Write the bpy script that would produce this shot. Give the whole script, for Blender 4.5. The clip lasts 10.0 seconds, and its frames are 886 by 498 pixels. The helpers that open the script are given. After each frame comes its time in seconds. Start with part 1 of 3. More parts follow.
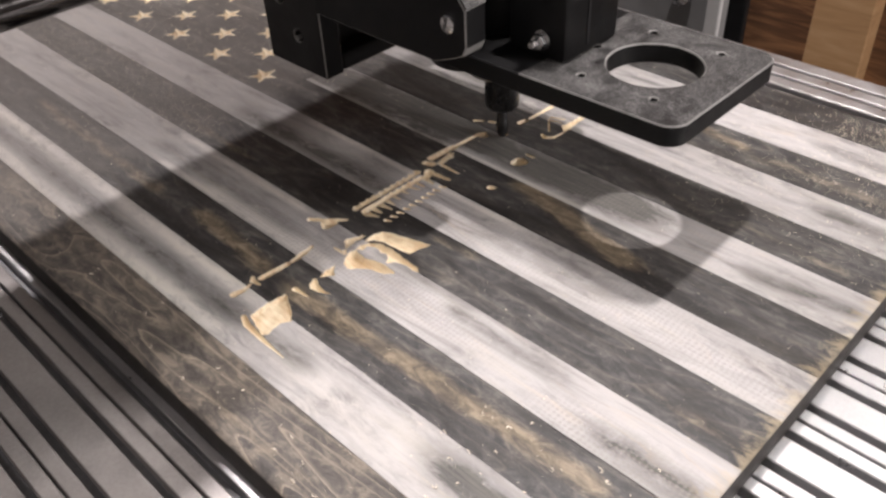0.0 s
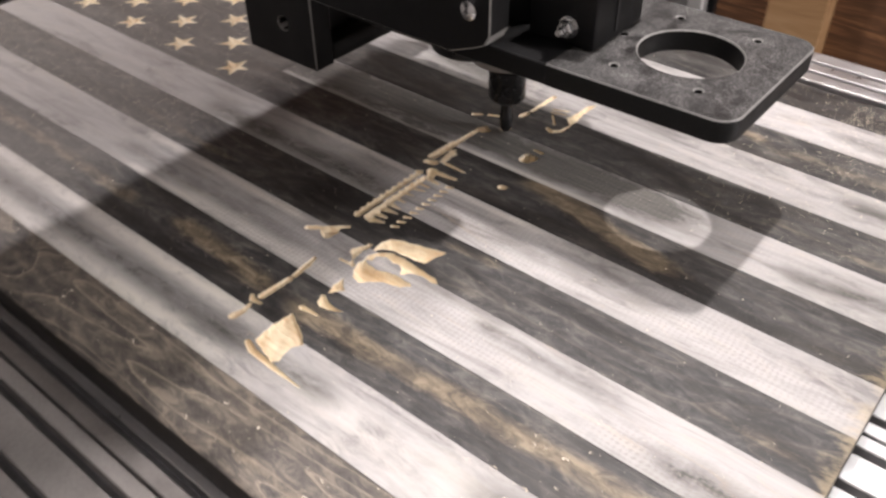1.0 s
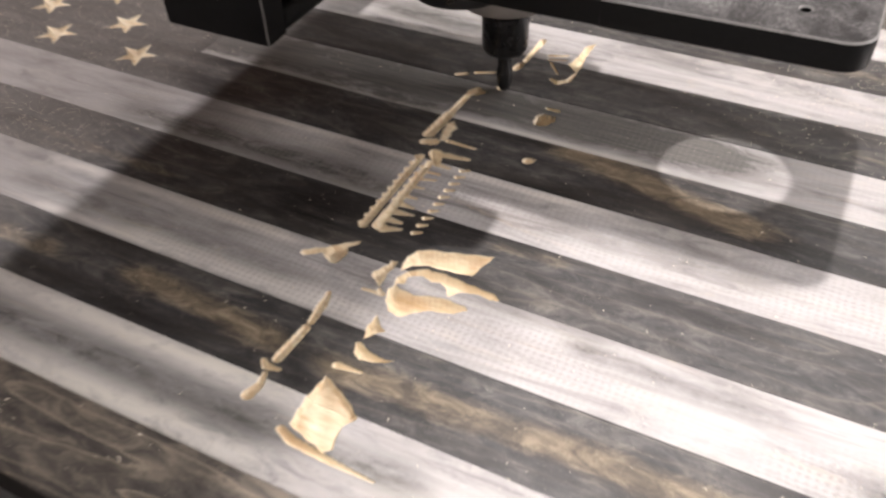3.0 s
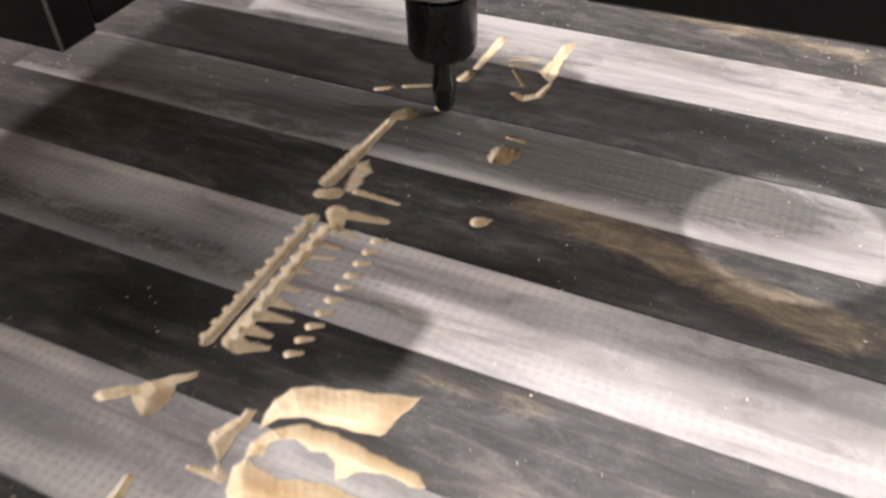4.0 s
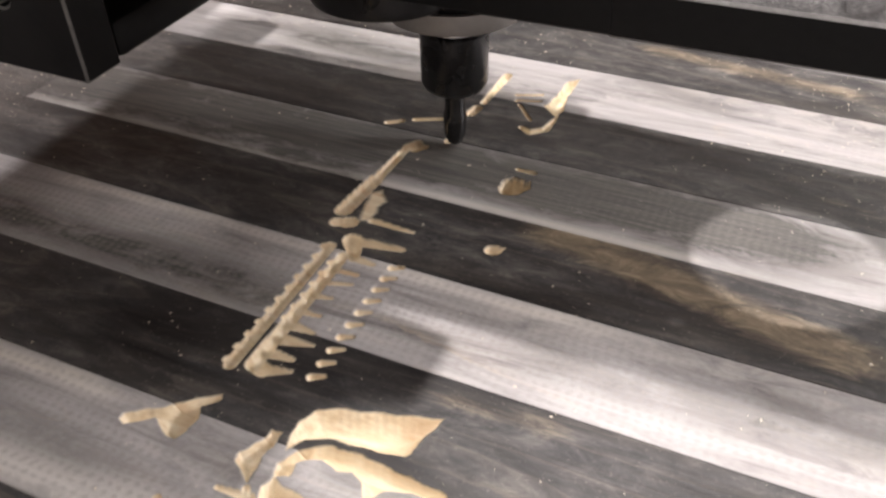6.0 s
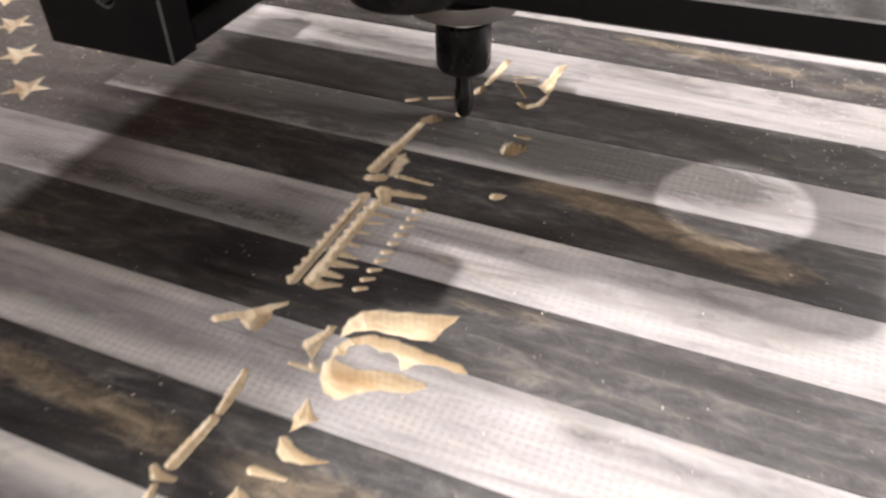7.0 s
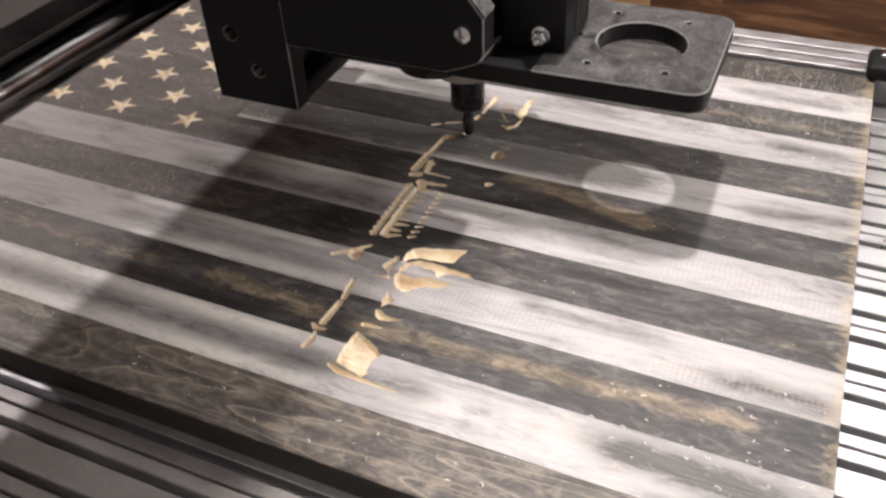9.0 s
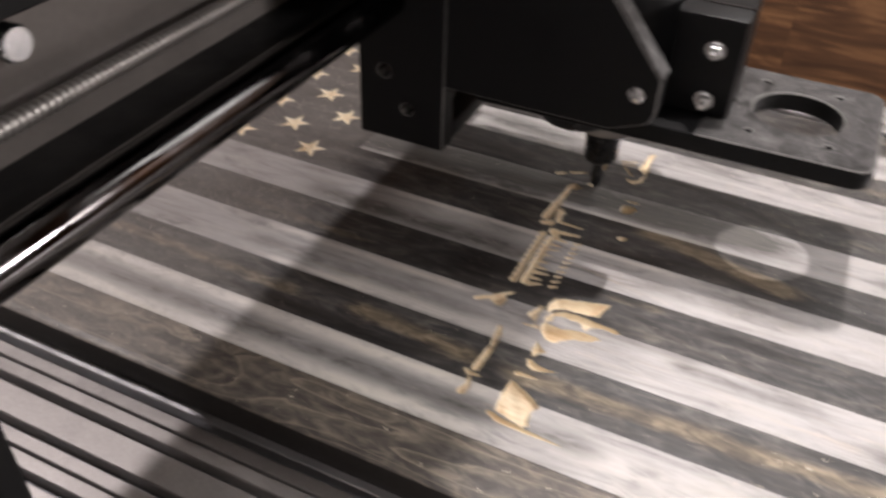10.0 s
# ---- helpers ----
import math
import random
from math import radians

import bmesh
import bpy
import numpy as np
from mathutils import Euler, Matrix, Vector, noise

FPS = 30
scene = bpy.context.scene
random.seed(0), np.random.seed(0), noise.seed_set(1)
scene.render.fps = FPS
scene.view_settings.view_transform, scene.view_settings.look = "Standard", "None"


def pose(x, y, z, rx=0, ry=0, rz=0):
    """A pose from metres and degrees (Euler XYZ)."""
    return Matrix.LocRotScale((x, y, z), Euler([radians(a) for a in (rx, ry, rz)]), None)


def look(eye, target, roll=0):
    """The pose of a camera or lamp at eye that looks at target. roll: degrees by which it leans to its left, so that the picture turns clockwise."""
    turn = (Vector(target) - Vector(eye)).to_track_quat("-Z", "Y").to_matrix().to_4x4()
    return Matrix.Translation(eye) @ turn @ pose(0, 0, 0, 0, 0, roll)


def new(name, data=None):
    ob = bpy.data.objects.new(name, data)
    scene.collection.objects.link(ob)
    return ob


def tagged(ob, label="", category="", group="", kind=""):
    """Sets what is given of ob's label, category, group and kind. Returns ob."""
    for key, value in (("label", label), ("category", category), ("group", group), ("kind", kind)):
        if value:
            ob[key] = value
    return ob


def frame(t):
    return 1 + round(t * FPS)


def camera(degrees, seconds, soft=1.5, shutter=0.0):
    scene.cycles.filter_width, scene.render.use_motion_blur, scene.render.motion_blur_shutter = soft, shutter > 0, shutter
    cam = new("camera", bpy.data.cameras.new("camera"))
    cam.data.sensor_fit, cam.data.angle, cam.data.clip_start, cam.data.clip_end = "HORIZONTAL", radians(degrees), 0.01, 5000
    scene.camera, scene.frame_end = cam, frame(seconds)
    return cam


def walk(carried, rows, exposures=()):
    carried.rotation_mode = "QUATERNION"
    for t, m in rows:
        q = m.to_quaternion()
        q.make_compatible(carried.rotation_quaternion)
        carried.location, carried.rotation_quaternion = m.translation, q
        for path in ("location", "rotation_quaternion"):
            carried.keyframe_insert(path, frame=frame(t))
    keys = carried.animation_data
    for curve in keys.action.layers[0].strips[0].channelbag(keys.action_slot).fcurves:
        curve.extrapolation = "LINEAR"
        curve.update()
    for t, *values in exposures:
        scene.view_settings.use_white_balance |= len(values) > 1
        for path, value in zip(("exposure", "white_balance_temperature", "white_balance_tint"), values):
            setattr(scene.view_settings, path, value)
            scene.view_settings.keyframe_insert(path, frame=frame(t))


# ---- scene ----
cam = camera(55.3, 10.0, soft=2.6, shutter=0.5)
PATH = [
    (0, (0.0788, -0.1051, 0.3257), (-0.2036, 0.1659, 0.0146), -3.15),
    (0.5, (0.0663, -0.1035, 0.3221), (-0.2127, 0.1634, 0.0045), -3.04),
    (1, (0.0105, -0.1080, 0.3075), (-0.2374, 0.1877, -0.0105), -0.73),
    (1.5, (-0.0468, -0.1168, 0.2952), (-0.2564, 0.2088, -0.0211), -1.99),
    (2, (-0.0782, -0.1228, 0.2954), (-0.2749, 0.2101, -0.0216), -2.65),
    (2.2, (-0.0832, -0.1212, 0.3003), (-0.2767, 0.2092, -0.0212), -3.39),
    (3.3, (-0.1311, -0.0322, 0.2334), (-0.3006, 0.2891, -0.1101), -2.26),
    (3.5, (-0.1412, 0.0019, 0.2140), (-0.3093, 0.3251, -0.1285), -2.60),
    (4, (-0.1569, 0.0560, 0.1785), (-0.3219, 0.3870, -0.1579), -2.54),
    (4.5, (-0.1671, 0.0704, 0.1698), (-0.3254, 0.4128, -0.1585), -1.47),
    (5, (-0.1661, 0.0652, 0.1724), (-0.3245, 0.4097, -0.1535), -1.57),
    (5.5, (-0.1663, 0.0568, 0.1774), (-0.3264, 0.4048, -0.1441), -1.15),
    (7, (-0.1398, -0.0197, 0.2060), (-0.3029, 0.3311, -0.1107), -1.89),
    (7.5, (-0.1151, -0.0814, 0.2514), (-0.2816, 0.2704, -0.0624), -2.48),
    (8, (-0.0862, -0.1415, 0.2988), (-0.2566, 0.2076, -0.0159), -3.36),
    (8.5, (-0.0657, -0.1811, 0.3283), (-0.2343, 0.1659, 0.0102), -2.96),
    (9, (-0.0618, -0.2018, 0.3455), (-0.2276, 0.1447, 0.0254), -3.11),
    (9.5, (-0.0799, -0.2221, 0.3885), (-0.2374, 0.1199, 0.0595), -2.06),
    (10, (-0.1562, -0.2375, 0.3577), (-0.3193, 0.1210, 0.0497), 2.08),
]
walk(cam, [(t, look(eye, target, roll)) for t, eye, target, roll in PATH],
     [(0, -0.04), (0.5, 0.0), (1, 0.08), (2, 0.2), (3.5, 0.25), (4.5, 0.32), (5.5, 0.34), (7, 0.28), (8, 0.22), (9, 0.09), (9.5, 0.04), (10, -0.04)])

# ---- light ----
world = bpy.data.worlds.new("world")
scene.world = world
world.use_nodes = True
world.node_tree.nodes["Background"].inputs[0].default_value = (0.9, 0.92, 1.0, 1)
world.node_tree.nodes["Background"].inputs[1].default_value = 0.11


def area_lamp(name, eye, target, size, watts, colour, shape="DISK", size_y=0.1):
    d = bpy.data.lights.new(name, "AREA")
    d.shape, d.size, d.energy, d.color = shape, size, watts, colour
    if shape == "RECTANGLE":
        d.size_y = size_y
    ob = new(name, d)
    ob.matrix_world = look(eye, target)
    return ob


area_lamp("shop_lamp", (-0.195, 0.425, 0.85), (-0.15, 0.25, 0), 0.035, 7.2, (1.0, 0.92, 0.90))
area_lamp("ceiling_lamp", (-1.75, 0.22, 2.1), (-0.4, 0.2, 0), 0.14, 34, (1.0, 0.915, 0.92))
area_lamp("bench_lamp", (1.55, 0.95, 0.85), (-0.27, 0.29, 0), 0.22, 28, (1.0, 0.93, 0.915))
# Unseen soft fill, added to lift the near-left boards.
area_lamp("tube_lamp", (-0.45, -0.9, 1.8), (-0.3, 0.05, 0), 1.2, 8, (1.0, 0.92, 0.915), "RECTANGLE", 0.3)

# ---- measures ----
W = 0.0381            # one stripe
DEEP = 13 * W         # the flag across its stripes
LONG = 0.90           # the flag along its stripes
BED = -0.019          # top of the bed, the flag's underside
CANTON = -0.463       # where the starred corner begins

# ---- materials ----


def nodes_of(name):
    m = bpy.data.materials.new(name)
    m.use_nodes = True
    return m, m.node_tree, m.node_tree.nodes["Principled BSDF"]


def add(nt, kind, **values):
    n = nt.nodes.new(kind)
    for k, v in values.items():
        n.inputs[k].default_value = v
    return n


def grained(nt, scale, detail=6.0, rough=0.6, where="Object", shift=0.0, distort=0.0, gain=1.0):
    """Noise in object space, stretched by scale (x, y, z), moved from piece to piece."""
    tc = nt.nodes.new("ShaderNodeTexCoord")
    mp = nt.nodes.new("ShaderNodeMapping")
    mp.inputs["Scale"].default_value = scale
    info = nt.nodes.new("ShaderNodeObjectInfo")
    mul = nt.nodes.new("ShaderNodeMath")
    mul.operation = "MULTIPLY_ADD"
    mul.inputs[1].default_value, mul.inputs[2].default_value = 37.0, shift
    nt.links.new(info.outputs["Random"], mul.inputs[0])
    nt.links.new(tc.outputs[where], mp.inputs["Vector"])
    nt.links.new(mul.outputs[0], mp.inputs["Location"])
    no = add(nt, "ShaderNodeTexNoise", Scale=1.0, Detail=detail, Roughness=rough, Distortion=distort)
    nt.links.new(mp.outputs[0], no.inputs["Vector"])
    if gain == 1.0:
        return no.outputs["Fac"]
    wider = nt.nodes.new("ShaderNodeMath")
    wider.operation, wider.use_clamp = "MULTIPLY_ADD", True
    wider.inputs[1].default_value, wider.inputs[2].default_value = gain, 0.5 - 0.5 * gain
    nt.links.new(no.outputs["Fac"], wider.inputs[0])
    return wider.outputs[0]


def ramp(nt, fac, *stops):
    r = nt.nodes.new("ShaderNodeValToRGB")
    while len(r.color_ramp.elements) < len(stops):
        r.color_ramp.elements.new(0.5)
    for e, (at, c) in zip(r.color_ramp.elements, stops):
        e.position = at
        e.color = (*c, 1) if isinstance(c, tuple) else (c, c, c, 1)
    nt.links.new(fac, r.inputs[0])
    return r.outputs[0]


def mix(nt, fac, a, b, blend="MIX"):
    m = nt.nodes.new("ShaderNodeMix")
    m.data_type, m.blend_type = "RGBA", blend
    for sock, v in ((m.inputs[0], fac), (m.inputs[6], a), (m.inputs[7], b)):
        if isinstance(v, bpy.types.NodeSocket):
            nt.links.new(v, sock)
        else:
            sock.default_value = (*v, 1) if isinstance(v, tuple) else v
    return m.outputs[2]


def maths(nt, op, a, b=0.5, c=0.0):
    n = nt.nodes.new("ShaderNodeMath")
    n.operation = op
    for sock, v in zip(n.inputs, (a, b, c)):
        if isinstance(v, bpy.types.NodeSocket):
            nt.links.new(v, sock)
        else:
            sock.default_value = v
    return n.outputs[0]


def bumped(nt, bsdf, height, strength, distance):
    b = add(nt, "ShaderNodeBump", Strength=strength, Distance=distance)
    nt.links.new(height, b.inputs["Height"])
    nt.links.new(b.outputs[0], bsdf.inputs["Normal"])


def plain(name, colour, rough=0.5, metal=0.0, grain=300.0, vary=0.25, bump=0.15, dust=0.0):
    """Paint, plastic or metal with fine mottling, and pale dust where dust > 0."""
    m, nt, b = nodes_of(name)
    fine = grained(nt, (grain,) * 3, 5, 0.65)
    wide = grained(nt, (grain / 12,) * 3, 4, 0.6, shift=5.0)
    lo = tuple(c * (1 - vary) for c in colour)
    hi = tuple(min(1, c * (1 + vary)) for c in colour)
    col = mix(nt, 0.5, ramp(nt, fine, (0.3, lo), (0.7, hi)), ramp(nt, wide, (0.3, lo), (0.7, hi)))
    if dust:
        spots = ramp(nt, grained(nt, (grain * 1.5,) * 3, 8, 0.75, shift=9.0), (0.5, 0.0), (0.75, 1.0))
        clouds = ramp(nt, wide, (0.35, 0.15), (0.7, 1.0))
        col = mix(nt, maths(nt, "MULTIPLY", mix(nt, 0.6, spots, clouds), dust), col, (0.42, 0.4, 0.38))
    nt.links.new(col, b.inputs["Base Color"])
    nt.links.new(ramp(nt, wide, (0.3, max(0.02, rough - 0.12)), (0.7, min(1, rough + 0.12))), b.inputs["Roughness"])
    b.inputs["Metallic"].default_value = metal
    bumped(nt, b, fine, bump, 0.0006)
    return m


def attribute(nt, name):
    n = nt.nodes.new("ShaderNodeAttribute")
    n.attribute_name = name
    return n.outputs["Fac"]


def plank_material(name, paint, canton=False, rings=0.25, pale=0.0):
    """Stained or whitewashed strip of pine. Attributes: 'cut' bare wood where the cutter went, 'tan' stain worn thin,
    'grime_shade' dark smears and some painted shade, 'sawn' saw marks, 'fresh' thick clean paint.
    """
    m, nt, b = nodes_of(name)
    fibre = grained(nt, (28, 900, 300), 6, 0.62, distort=0.4)
    streak = grained(nt, (11, 95, 80), 8, 0.68, shift=3.0, distort=0.8, gain=1.25)
    cloud = grained(nt, (9, 34, 25), 7, 0.64, shift=11.0, distort=0.6, gain=1.5)
    blotch = grained(nt, (60, 130, 90), 9, 0.74, shift=19.0, distort=0.6, gain=1.7)
    speck = grained(nt, (900, 900, 900), 3, 0.6, shift=2.0)
    # growth rings: contour lines of a slow, stretched field
    slow = grained(nt, (4.2, 26, 10), 1.5, 0.4, shift=23.0, distort=0.35)
    ring = maths(nt, "FRACT", maths(nt, "MULTIPLY_ADD", slow, 13.0, maths(nt, "MULTIPLY", blotch, 0.28)))
    ringline = ramp(nt, ring, (0.0, 0.0), (0.68, 0.03), (0.90, 0.30), (0.97, 1.0), (1.0, 0.0))
    dark = ramp(nt, streak, (0.25, (0.009, 0.0085, 0.01)), (0.5, (0.022, 0.0205, 0.021)), (0.75, (0.055, 0.048, 0.042)))
    dark = mix(nt, maths(nt, "MULTIPLY", ramp(nt, cloud, (0.34, 0.0), (0.60, 1.0)), 0.88), dark, ramp(nt, blotch, (0.34, (0.034, 0.035, 0.038)), (0.55, (0.082, 0.080, 0.080)), (0.75, (0.165, 0.157, 0.148))))
    dark = mix(nt, maths(nt, "MULTIPLY", ramp(nt, fibre, (0.45, 0.0), (0.75, 1.0)), 0.16), dark, (0.13, 0.11, 0.09))
    tan = ramp(nt, blotch, (0.3, (0.095, 0.078, 0.056)), (0.5, (0.19, 0.150, 0.104)), (0.72, (0.34, 0.278, 0.195)))
    dark = mix(nt, pale, dark, ramp(nt, blotch, (0.3, (0.062, 0.055, 0.050)), (0.5, (0.125, 0.108, 0.094)), (0.7, (0.26, 0.218, 0.172))))
    lines = maths(nt, "MULTIPLY", ringline, ramp(nt, cloud, (0.35, (0.7 if rings > 0.9 else 0.15) * rings), (0.6, rings)))
    dark = mix(nt, lines, dark, (0.33, 0.28, 0.22))
    worn = maths(nt, "ADD", attribute(nt, "tan"), maths(nt, "MULTIPLY", maths(nt, "SUBTRACT", blotch, 0.5), 0.75))
    worn = maths(nt, "ADD", worn, maths(nt, "MULTIPLY", maths(nt, "SUBTRACT", fibre, 0.5), 0.8))
    dark = mix(nt, ramp(nt, worn, (0.3, 0.0), (1.0, 0.85)), dark, tan)
    white = ramp(nt, streak, (0.27, (0.17, 0.163, 0.165)), (0.41, (0.36, 0.345, 0.34)), (0.55, (0.465, 0.452, 0.452)), (0.76, (0.51, 0.485, 0.45)))
    white = mix(nt, maths(nt, "MULTIPLY", ramp(nt, cloud, (0.30, 1.0), (0.52, 0.0)), 0.6), white, ramp(nt, blotch, (0.34, (0.09, 0.087, 0.09)), (0.64, (0.48, 0.45, 0.42))))
    white = mix(nt, maths(nt, "MULTIPLY", ramp(nt, fibre, (0.46, 0.0), (0.72, 1.0)), 0.26), white, (0.27, 0.245, 0.23))
    white = mix(nt, maths(nt, "MULTIPLY", ringline, ramp(nt, cloud, (0.5, 0.0), (0.7, 0.35))), white, (0.62, 0.5, 0.35))
    patchy = maths(nt, "MULTIPLY_ADD", blotch, 1.6, maths(nt, "MULTIPLY_ADD", streak, 1.4, -0.75))
    smear = maths(nt, "MULTIPLY", attribute(nt, "grime_shade"), patchy)
    fresh = maths(nt, "MULTIPLY", attribute(nt, "fresh"), ramp(nt, blotch, (0.3, 0.55), (0.55, 1.0)))
    white = mix(nt, fresh, white, ramp(nt, streak, (0.3, (0.72, 0.69, 0.67)), (0.7, (0.82, 0.78, 0.70))))
    white = mix(nt, ramp(nt, smear, (0.05, 0.0), (0.8, 0.94)), white, ramp(nt, fibre, (0.35, (0.05, 0.05, 0.05)), (0.7, (0.15, 0.142, 0.125))))
    tc = nt.nodes.new("ShaderNodeTexCoord")
    sep = nt.nodes.new("ShaderNodeSeparateXYZ")
    nt.links.new(tc.outputs["Object"], sep.inputs[0])
    # screen-like marks of the rough-sawn face
    wob = maths(nt, "MULTIPLY", blotch, 7.5)
    across = maths(nt, "SINE", maths(nt, "MULTIPLY_ADD", sep.outputs[0], 1950.0, wob))
    along = maths(nt, "SINE", maths(nt, "MULTIPLY_ADD", sep.outputs[1], 2300.0, wob))
    weave = maths(nt, "MULTIPLY_ADD", across, 0.6, maths(nt, "MULTIPLY", along, 0.55))
    sawn = maths(nt, "MULTIPLY", ramp(nt, cloud, (0.30, 0.7), (0.6, 1.0)), attribute(nt, "sawn"))
    if paint == "white":
        dip = maths(nt, "MULTIPLY", ramp(nt, weave, (0.0, 0.0), (0.9, 1.0)), maths(nt, "MULTIPLY", sawn, 0.52))
        white = mix(nt, dip, white, (0.29, 0.27, 0.25))
        col = white
        if canton:
            edge = maths(nt, "MULTIPLY_ADD", fibre, 0.006, CANTON - 0.003)
            col = mix(nt, maths(nt, "GREATER_THAN", sep.outputs[0], edge), dark, white)
    else:
        col = dark
    # pale sawdust rubbed into the surface
    col = mix(nt, maths(nt, "MULTIPLY", ramp(nt, speck, (0.62, 0.0), (0.75, 1.0)), 0.25), col, (0.5, 0.45, 0.38))
    # a film of sawdust over the starred corner's side
    filmed = maths(nt, "MULTIPLY", ramp(nt, maths(nt, "MULTIPLY_ADD", sep.outputs[0], -12.0, maths(nt, "MULTIPLY_ADD", cloud, 0.6, -5.5)), (0.0, 0.0), (0.5, 1.0)), ramp(nt, speck, (0.35, 0.15), (0.65, 0.5)))
    col = mix(nt, filmed, col, (0.30, 0.275, 0.25))
    # bare pale end where the strip was sanded through
    end = maths(nt, "MULTIPLY_ADD", maths(nt, "SUBTRACT", blotch, 0.5), 0.035, sep.outputs[0])
    bare_end = ramp(nt, maths(nt, "MULTIPLY_ADD", end, 90.0, 0.7), (0.0, 0.0), (0.8, 0.4))
    col = mix(nt, bare_end, col, (0.5, 0.4, 0.25))
    bare = ramp(nt, grained(nt, (60, 400, 400), 5, 0.6, shift=7.0), (0.3, (0.68, 0.54, 0.34)), (0.55, (0.83, 0.72, 0.53)), (0.75, (0.88, 0.79, 0.63)))
    warm = ramp(nt, grained(nt, (55, 120, 120), 4, 0.6, shift=31.0, gain=1.5), (0.48, 0.0), (0.72, 0.42))
    bare = mix(nt, warm, bare, (0.60, 0.38, 0.18))
    col = mix(nt, attribute(nt, "cut"), col, bare)
    nt.links.new(col, b.inputs["Base Color"])
    nt.links.new(ramp(nt, streak, (0.3, 0.36), (0.7, 0.6)), b.inputs["Roughness"])
    b.inputs["Specular IOR Level"].default_value = 0.45
    relief = maths(nt, "MULTIPLY", maths(nt, "MULTIPLY", weave, sawn), maths(nt, "MULTIPLY_ADD", attribute(nt, "cut"), -0.45, 0.45))
    height = maths(nt, "ADD", maths(nt, "MULTIPLY_ADD", fibre, 0.9, relief), maths(nt, "MULTIPLY", speck, 0.3))
    bumped(nt, b, height, 0.4, 0.0006)
    return m


WHITE = plank_material("whitewashed_pine", "white")
WHITE_CANTON = plank_material("whitewashed_and_stained_pine", "white", canton=True)
DARK = plank_material("black_stained_pine", "dark")
RINGED = plank_material("flame_grained_stained_pine", "dark", rings=1.0, pale=0.75)
ALU = plain("brushed_aluminium", (0.56, 0.55, 0.555), 0.38, 0.85, 700, 0.12, 0.05, dust=0.03)
# Dusty aluminium, darkened further to hold the shade on the near slats.
DUSTY_SHADED_ALU = plain("dusty_shade_darkened_aluminium", (0.33, 0.308, 0.298), 0.42, 0.5, 500, 0.2, 0.1, dust=0.2)
SCUFF = plain("scuffed_plastic_edge", (0.2, 0.195, 0.19), 0.6, 0.0, 700, 0.5, 0.2)
# Aluminium of the base and legs, with the slots' shade put into its colour.
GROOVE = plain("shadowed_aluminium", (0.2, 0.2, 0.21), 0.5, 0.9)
SIDE = plain("black_stained_edge", (0.022, 0.019, 0.017), 0.6, 0.0, 300, 0.5, 0.2)
BLACK = plain("black_plastic", (0.007, 0.007, 0.0075), 0.5, 0.0, 400, 0.3, 0.1)
BLACK.node_tree.nodes["Principled BSDF"].inputs["Specular IOR Level"].default_value = 0.2
DUSTY, dusty_nt, dusty_b = nodes_of("dusty_black_plastic")
wiped = ramp(dusty_nt, grained(dusty_nt, (80, 70, 60), 9, 0.8, distort=0.7, gain=1.5), (0.34, 0.0), (0.78, 1.0))
scratches = ramp(dusty_nt, grained(dusty_nt, (60, 900, 300), 5, 0.7, shift=5.0, distort=1.5, gain=1.4), (0.55, 0.0), (0.75, 1.0))
powder = ramp(dusty_nt, grained(dusty_nt, (1100, 1100, 1100), 4, 0.7, shift=9.0), (0.4, 0.1), (0.72, 1.0))
film = maths(dusty_nt, "MULTIPLY", maths(dusty_nt, "MULTIPLY_ADD", scratches, 0.3, wiped), powder)
dusty_nt.links.new(mix(dusty_nt, maths(dusty_nt, "MULTIPLY", film, 0.85), (0.0145, 0.0135, 0.014), (0.40, 0.39, 0.385)), dusty_b.inputs["Base Color"])
dusty_b.inputs["Specular IOR Level"].default_value = 0.2
dusty_nt.links.new(ramp(dusty_nt, wiped, (0.0, 0.42), (1.0, 0.8)), dusty_b.inputs["Roughness"])
bumped(dusty_nt, dusty_b, powder, 0.2, 0.0004)
STEEL = plain("bright_steel", (0.65, 0.65, 0.66), 0.22, 1.0, 400, 0.1, 0.05)
DARKSTEEL = plain("blackened_steel", (0.035, 0.035, 0.037), 0.32, 0.6, 400, 0.2, 0.05)
CUTSTEEL = plain("dull_cutter_steel", (0.09, 0.09, 0.093), 0.25, 0.95, 400, 0.15, 0.05)
SHAFT = plain("polished_dark_shaft", (0.09, 0.085, 0.085), 0.13, 1.0, 400, 0.1, 0.02)
PANEL = plain("grey_brown_anodised_panel", (0.14, 0.126, 0.117), 0.5, 0.4, 200, 0.15, 0.05)
RINGGREY = plain("cast_grey_metal", (0.36, 0.345, 0.33), 0.4, 0.5, 300, 0.1, 0.08)
COPPER = plain("orange_tape", (0.55, 0.2, 0.07), 0.5, 0.0)
SAWDUST = plain("sawdust", (0.76, 0.68, 0.56), 0.9, 0.0, 900, 0.3, 0.0)
PLASTER = plain("painted_wall", (0.5, 0.48, 0.46), 0.8, 0.0, 40, 0.08, 0.05)
CONCRETE = plain("concrete_floor", (0.22, 0.21, 0.2), 0.8, 0.0, 60, 0.2, 0.2)
DARKPAINT = plain("dull_grey_paint", (0.17, 0.17, 0.172), 0.5, 0.0, 60, 0.12, 0.02)
GREYPAINT = plain("pale_grey_paint", (0.5, 0.5, 0.5), 0.4, 0.0, 60, 0.06, 0.02)


# Emissive material of the added panel that brightens the bed's reflections.
GLOW_PANE, glow_nt, glow_b = nodes_of("added_glow_pane")
glow_b.inputs["Emission Color"].default_value = (1.0, 0.98, 0.97, 1)
glow_b.inputs["Emission Strength"].default_value = 5.0


